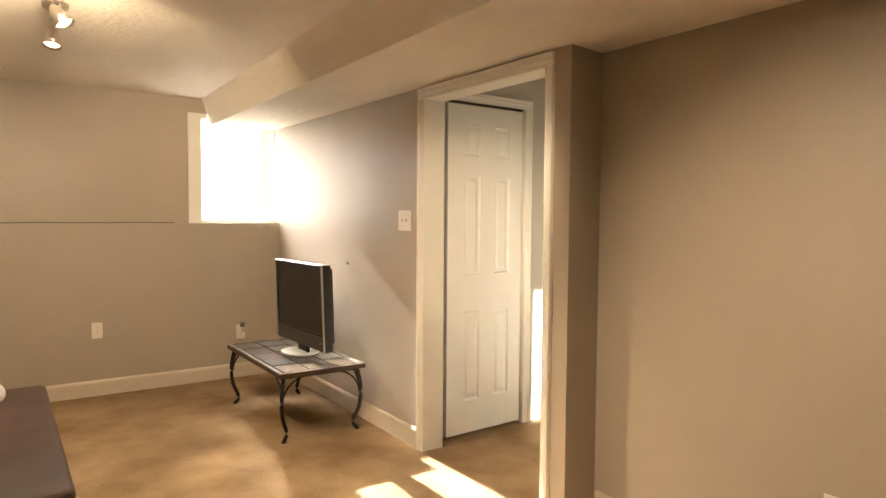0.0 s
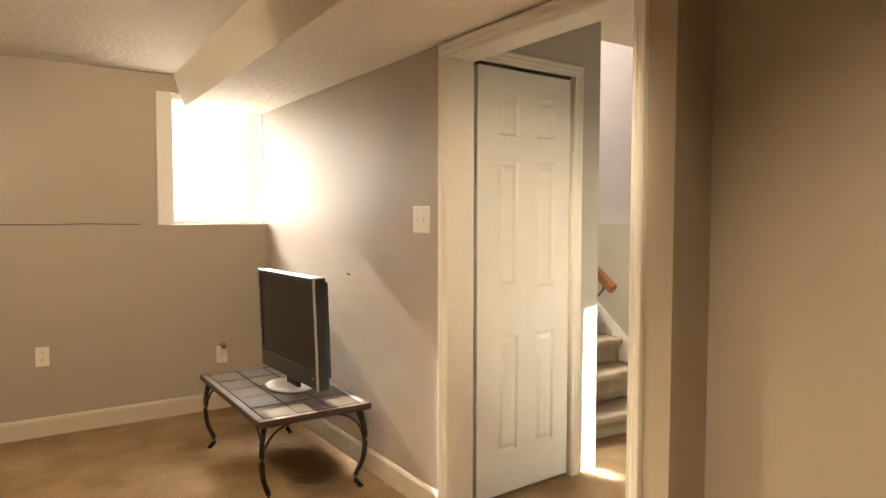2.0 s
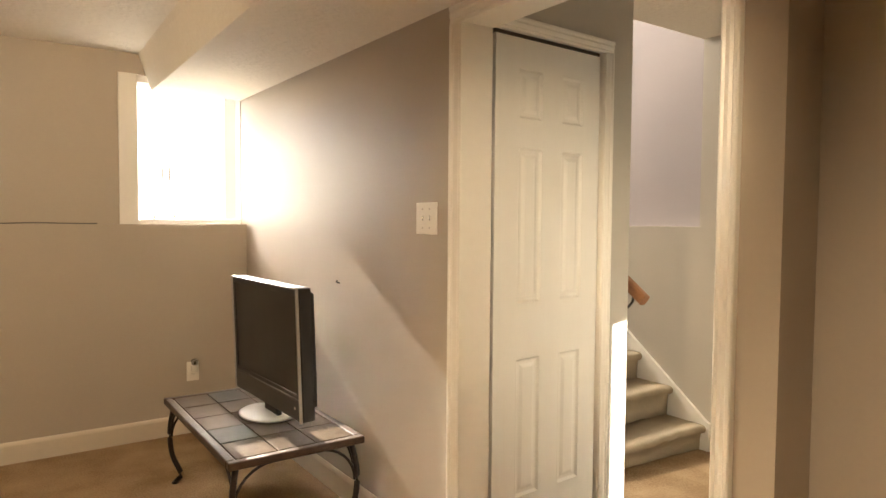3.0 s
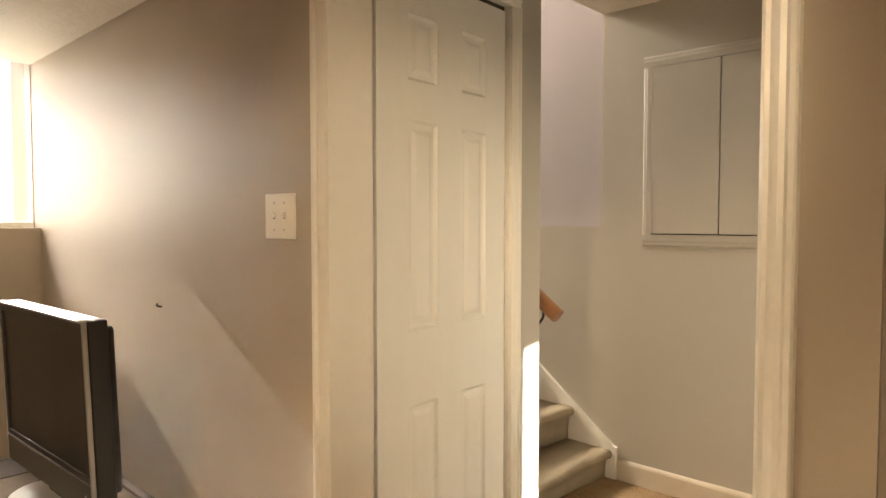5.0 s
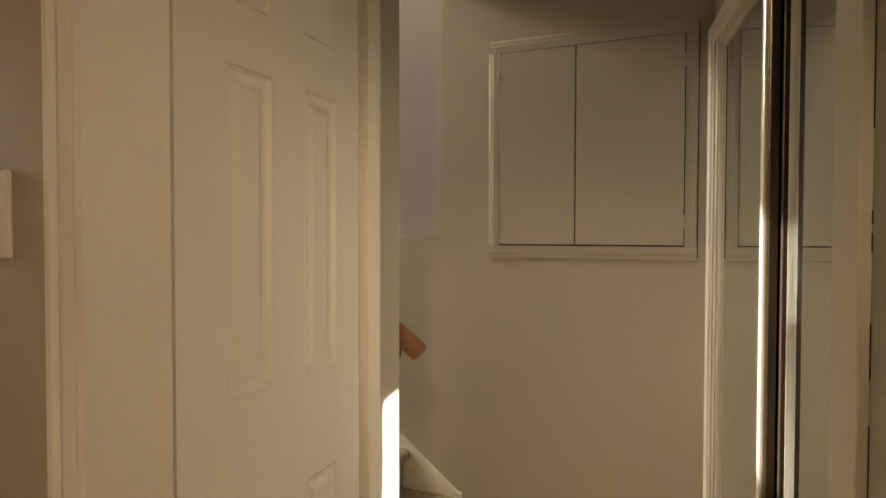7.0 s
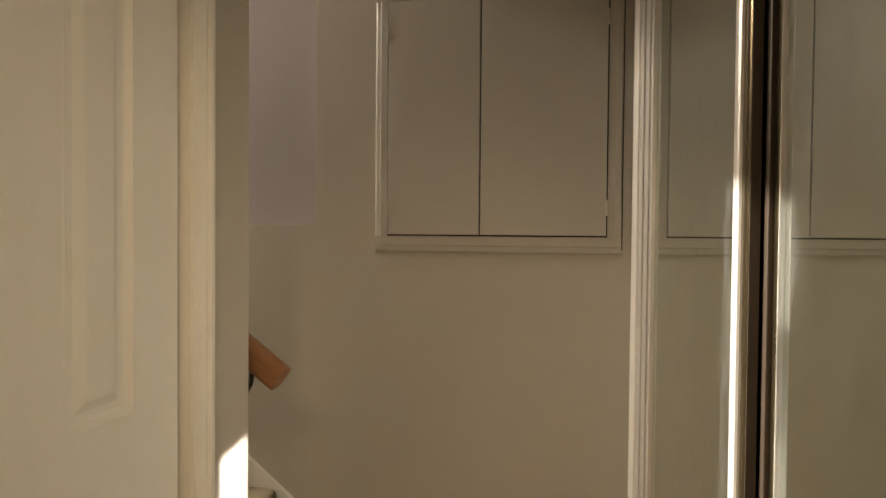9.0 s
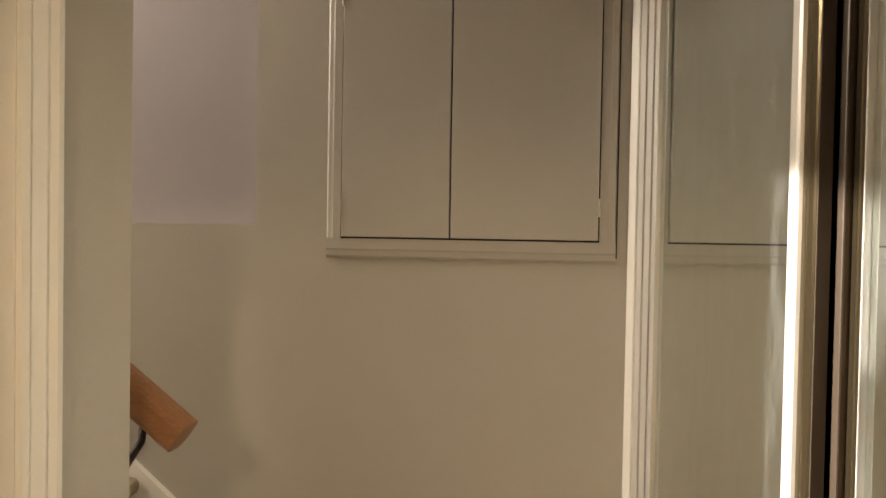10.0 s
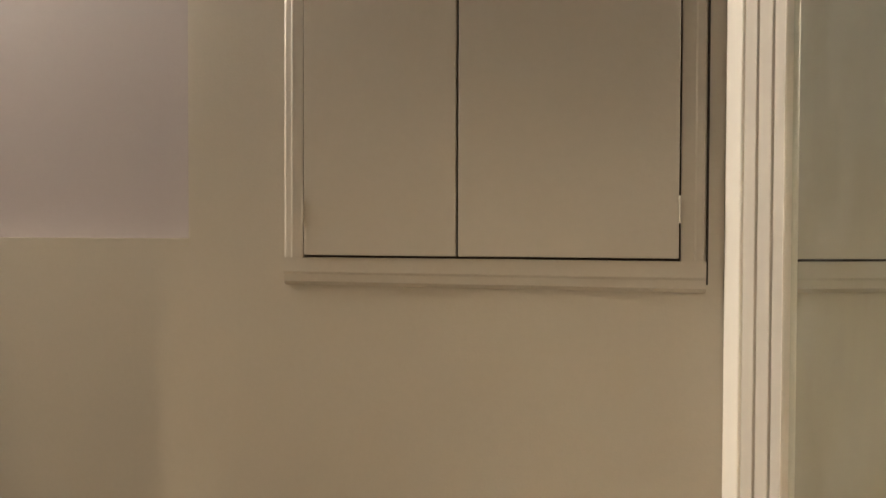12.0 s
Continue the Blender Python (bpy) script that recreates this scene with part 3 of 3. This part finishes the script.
for z0, z1 in ((0.0, 0.62), (0.66, 1.03), (1.10, 1.186), (1.294, 1.322), (1.335, 1.357), (1.48, 1.69), (1.70, 2.03)):
    part("caulk_crack", box(0.5815 * S, 0.5845 * S, 0.0118, 0.0128, z0, z1), GAP, mframe, "dark crack in the caulk")

# ---- handrail ----
rail = thing("handrail", "varnished oak handrail on dark metal brackets", "handrail", pose(1.145, 0.045, 0.975))
oval = [(0.023 * math.copysign(abs(math.cos(a)) ** 0.6, math.cos(a)), 0.028 * math.copysign(abs(math.sin(a)) ** 0.6, math.sin(a))) for a in [2 * math.pi * i / 20 for i in range(20)]]
bm = sweep(oval, [(0, -0.012, -0.0088), (0, 0.0, 0.0), (0, 1.6, 1.6 * RISE / RUN), (0, 3.3, 3.3 * RISE / RUN)])
part("rail", bm, OAK, rail, smooth=False)
for y in (0.055, 1.4, 2.8):
    z = y * RISE / RUN
    part("bracket", sweep(circle(0.006, 8), [(0, y, z - 0.03), (-0.005, y, z - 0.06), (-0.04, y, z - 0.085), (-0.08, y, z - 0.09), (-0.109, y, z - 0.09)]), IRON, rail, "dark metal bracket", smooth=True)

# ---- switch, outlets, small things on the walls ----
switch = thing("light_switch", "ivory double toggle light switch plate on the wall", "light switch", pose(0, 0.163, 1.346))
part("plate", box(-0.007, 0, -0.07, 0.07, -0.061, 0.061, 0.003), PLASTIC, switch)
for dy in (-0.024, 0.024):
    part("slot", box(-0.0075, -0.006, dy - 0.0045, dy + 0.0045, -0.007, 0.010), DARKGREY, switch)
    bm = box(-0.016, -0.006, dy - 0.0035, dy + 0.0035, -0.004, 0.009, 0.0015)
    part("toggle", bm, PLASTIC, switch)
    for z in (-0.036, 0.036):
        part("screw", turned([(0.004, 0), (0.004, 0.001), (0.001, 0.002)], 10, m=pose(-0.007, dy, z, 0, -90, 0)), STEEL, switch)


def outlet(m, label):
    ob = thing("wall_outlet", label, "outlet", m)
    part("plate", box(-0.037, 0.037, -0.006, 0, -0.06, 0.06, 0.003), PLASTIC, ob)
    for z in (-0.022, 0.022):
        face = part("socket", box(-0.017, 0.017, -0.008, -0.006, z - 0.015, z + 0.015, 0.0008, 1), PLASTIC, ob)
        for x in (-0.006, 0.006):
            part("slot", box(x - 0.001, x + 0.001, -0.0085, -0.0078, z - 0.002, z + 0.008), GAP, face)
    part("screw", turned([(0.003, 0), (0.003, 0.001), (0.001, 0.002)], 10, m=pose(0, -0.006, 0, 90, 0, 0)), STEEL, ob)
    return ob


outlet(pose(-1.425, Y_LOW, 0.495), "ivory duplex wall outlet above the baseboard")
outlet(pose(-0.346, Y_LOW, 0.385), "ivory duplex wall outlet with a plugged-in adapter")
outlet(pose(0.2195, -2.215, 0.408, 0, 0, -90), "ivory duplex wall outlet low on the plain wall")
plug = thing("night_light", "small clear plug-in night light in the outlet", "night light", pose(-0.345, Y_LOW - 0.0087, 0.415))
part("body", box(-0.017, 0.020, -0.03, 0, -0.028, 0.014, 0.006), PLASTIC, plug)
part("shade", box(-0.014, 0.022, -0.045, -0.006, 0.014, 0.05, 0.008), GLASS, plug)
part("bulb", turned([(0.001, 0), (0.006, 0.006), (0.006, 0.016), (0.001, 0.024)], 10, m=pose(0.004, -0.024, 0.0145)), BRONZE, plug)
nail = tagged(mesh_object("wall_hook", sweep(circle(0.0035, 8), [(0, 0.92, 1.034), (-0.012, 0.92, 1.036), (-0.02, 0.915, 1.04), (-0.021, 0.905, 1.047)]), IRON), "small dark metal picture hook in the wall", "hook")
sensor = thing("cable", "thin dark cable lying loose along the wall ledge", "cable")
pts = [(-3.2 + 0.09 * i, Y_LOW + 0.03 + 0.018 * math.sin(i * 0.7), LEDGE_Z + 0.004 + 0.004 * max(0, math.sin(i * 0.9))) for i in range(27)]
part("cord", sweep(circle(0.004, 6), pts), CABLE, sensor, smooth=True)

# ---- tile-topped iron coffee table ----
table = thing("coffee_table", "low iron coffee table with a dark slate tile top", "table", pose(-0.385, 1.013, 0))
TX, TY, TZ = 0.285, 0.537, 0.432
for x0, x1, y0, y1 in ((-TX, TX, -TY, -TY + 0.035), (-TX, TX, TY - 0.035, TY), (-TX, -TX + 0.035, -TY + 0.035, TY - 0.035), (TX - 0.035, TX, -TY + 0.035, TY - 0.035)):
    part("edge_board", box(x0, x1, y0, y1, TZ - 0.032, TZ, 0.006, 3), WOODEDGE, table)
part("tile_bed", box(-TX + 0.03, TX - 0.03, -TY + 0.03, TY - 0.03, TZ - 0.028, TZ - 0.008), WOODEDGE, table)
SLATES = [material("slate_%s" % tone, c, 0.30, grain=0.35, grain_size=60, second=s, stain=0.6, stain_size=8, bump=0.06, bump_size=30, spec=0.05)
          for tone, c, s in (("brown", (0.036, 0.024, 0.016), (0.062, 0.042, 0.026)), ("grey", (0.026, 0.022, 0.018), (0.045, 0.038, 0.029)), ("rust", (0.044, 0.028, 0.016), (0.07, 0.047, 0.028)))]
tw, tl = (2 * TX - 0.076) / 3, (2 * TY - 0.076) / 5
random.seed(11)
for i in range(3):
    for j in range(5):
        x0, y0 = -TX + 0.038 + i * tw, -TY + 0.038 + j * tl
        part("tile", box(x0 + 0.002, x0 + tw - 0.002, y0 + 0.002, y0 + tl - 0.002, TZ - 0.008, TZ - 0.001 + random.uniform(-0.001, 0.001), 0.002, 1), random.choice(SLATES), table)
for sx in (-1, 1):
    for sy in (-1, 1):
        c = Vector((sx * (TX - 0.045), sy * (TY - 0.05), 0))
        d = Vector((sx, sy * 0.75, 0)).normalized()
        pts = []
        for k in range(15):
            f = k / 14
            bow = 0.030 * math.sin(f * math.pi * 1.15 + 0.15) - 0.030 * (max(0, f - 0.62) / 0.38) * math.sin((f - 0.62) / 0.38 * math.pi * 0.9) + (0.032 * ((f - 0.86) / 0.14) ** 2 if f > 0.86 else 0)
            p = c + d * bow
            p.z = (TZ - 0.034) * (1 - f) + 0.006 * f
            pts.append(p)
        leg = part("leg", sweep(circle(0.0125, 10), pts), IRON, table, smooth=True)
        part("foot", turned([(0.014, 0.0), (0.017, 0.004), (0.014, 0.010)], 12, m=Matrix.Translation((pts[-1].x, pts[-1].y, 0))), IRON, leg)
        for axis in (0, 1):
            reach = 0.17
            arc = []
            for k in range(9):
                a = k / 8 * math.pi / 2
                s = reach * (1 - math.cos(a))
                q = c + d * 0.02
                q = q + (Vector((-sx, 0, 0)) if axis == 0 else Vector((0, -sy, 0))) * s
                q.z = TZ - 0.036 - 0.155 * (1 - math.sin(a))
                arc.append(q)
            part("brace", sweep(circle(0.006, 8), arc), IRON, table, smooth=True)
for sx in (-1, 1):
    part("rail", box(sx * (TX - 0.05) - 0.006, sx * (TX - 0.05) + 0.006, -TY + 0.05, TY - 0.05, TZ - 0.046, TZ - 0.033), IRON, table)
for sy in (-1, 1):
    part("rail", box(-TX + 0.05, TX - 0.05, sy * (TY - 0.05) - 0.006, sy * (TY - 0.05) + 0.006, TZ - 0.0465, TZ - 0.0335), IRON, table)

# ---- television ----
tv = thing("television", "black flat television with a silver rim on a round foot", "television", pose(-0.362, 0.915, TZ, 2.0, 0, -90 + 2.4))
TW = 0.366
# local frame: x along the screen, -y out of the screen, z up
part("back_shell", box(-TW + 0.02, TW - 0.02, 0.055, 0.085, 0.12, 0.605, 0.012, 3), BLACK, tv)
part("body", box(-TW, TW, 0.004, 0.06, 0.075, 0.628, 0.006, 2), BLACK, tv)
bm = box(-TW + 0.012, TW - 0.012, -0.006, 0.006, 0.60, 0.622, 0.002)
box(-TW + 0.012, -TW + 0.035, -0.006, 0.006, 0.19, 0.60, 0.002, bm=bm)
box(TW - 0.035, TW - 0.012, -0.006, 0.006, 0.19, 0.60, 0.002, bm=bm)
box(-TW + 0.012, TW - 0.012, -0.006, 0.006, 0.172, 0.19, 0.002, bm=bm)
part("bezel", bm, BLACK, tv, "thin black bezel")
part("screen", box(-TW + 0.035, TW - 0.035, -0.001, 0.003, 0.19, 0.60), SCREEN, tv, "dark switched-off screen")
part("speaker_bar", box(-TW + 0.012, TW - 0.012, -0.008, 0.005, 0.08, 0.170, 0.005), DARKGREY, tv, "dull grey speaker bar")
for x0, x1 in ((-TW - 0.002, -TW + 0.008), (TW - 0.008, TW + 0.002)):
    part("side_rim", box(x0, x1, -0.010, 0.0035, 0.073, 0.63, 0.003), SILVER, tv, "silver side rim")
part("top_rim", box(-TW + 0.012, TW - 0.012, -0.008, 0.012, 0.622, 0.631, 0.003), SILVER, tv, "silver top rim")
part("button", turned([(0.006, 0), (0.006, 0.002), (0.002, 0.003)], 12, m=pose(TW - 0.045, -0.008, 0.13, 90, 0, 0)), STEEL, tv)
part("neck", box(-0.12, 0.03, 0.035, 0.06, 0.014, 0.12, 0.008), BLACK, tv)
bm = turned([(0.17, 0.0), (0.172, 0.006), (0.16, 0.012), (0.06, 0.018), (0.0, 0.019)], 40, m=Matrix.Translation((-0.08, 0.035, 0.002)) @ Matrix.Rotation(radians(-2.0), 4, "X") @ Matrix.Diagonal((0.95, 0.72, 1, 1)))
part("foot", bm, SILVER, tv, "silver oval foot", smooth=True)

# ---- daybed ----
daybed = thing("daybed", "low dark brown leather daybed with a padded top", "daybed", pose(-2.33, 0.24, 0))
part("cushion", box(-0.50, 0.51, -0.86, 0.86, 0.27, 0.405, 0.03, 4), LEATHER, daybed, smooth=True)
part("base", box(-0.48, 0.485, -0.84, 0.84, 0.07, 0.272, 0.012), LEATHER, daybed)
part("piping", sweep(circle(0.006, 8), [(-0.47, -0.862, 0.39), (0.49, -0.862, 0.39)]), LEATHER, daybed)
for sx in (-0.42, 0.42):
    for sy in (-0.78, 0.78):
        part("leg", turned([(0.02, 0.0), (0.028, 0.07)], 12, m=Matrix.Translation((sx, sy, 0))), WOODEDGE, daybed)
bm = box(-0.22, 0.22, -0.15, 0.15, 0.0, 0.10, 0.048, 5)
pillow = tagged(mesh_object("pillow", bm, LINEN, None, True), "white cotton pillow lying on the daybed", "pillow")
pillow.matrix_world = pose(-2.245, 0.86, 0.403, 0, 0, 8)

# ---- track light ----
track = thing("track_light", "nickel ceiling track light with warm lit spot heads, extended by added ones", "ceiling light", pose(-1.79, 0, CEIL_Z))
# bar and mounts run on past the two real heads to carry the added ones
part("bar", box(-0.018, 0.018, -2.9, 0.52, -0.055, -0.022, 0.006), STEEL, track)
for y in (-2.5, -1.1, 0.25):
    part("mount", turned([(0.05, -0.022), (0.055, -0.005), (0.055, 0.0)], 20, m=Matrix.Translation((0, y, 0))), STEEL, track)
for y, aim, watts, beam in HEADS:
    turn = Vector(aim).to_track_quat("-Z", "Y").to_matrix().to_4x4()
    m = Matrix.Translation((0, y, -0.115)) @ turn
    head = part("spot_head", turned([(0.012, 0.055), (0.02, 0.045), (0.028, 0.01), (0.042, -0.038), (0.040, -0.038), (0.026, 0.0), (0.001, 0.01)], 20, m=m), STEEL, track, smooth=True)
    part("stem", sweep(circle(0.006, 8), [(0, y, -0.055), (0, y, -0.115)]), STEEL, head)
    part("bulb", turned([(0.001, 0.004), (0.022, 0.0), (0.034, -0.024), (0.030, -0.030), (0.001, -0.033)], 20, m=m), BULB, head, "glowing halogen bulb", smooth=True)
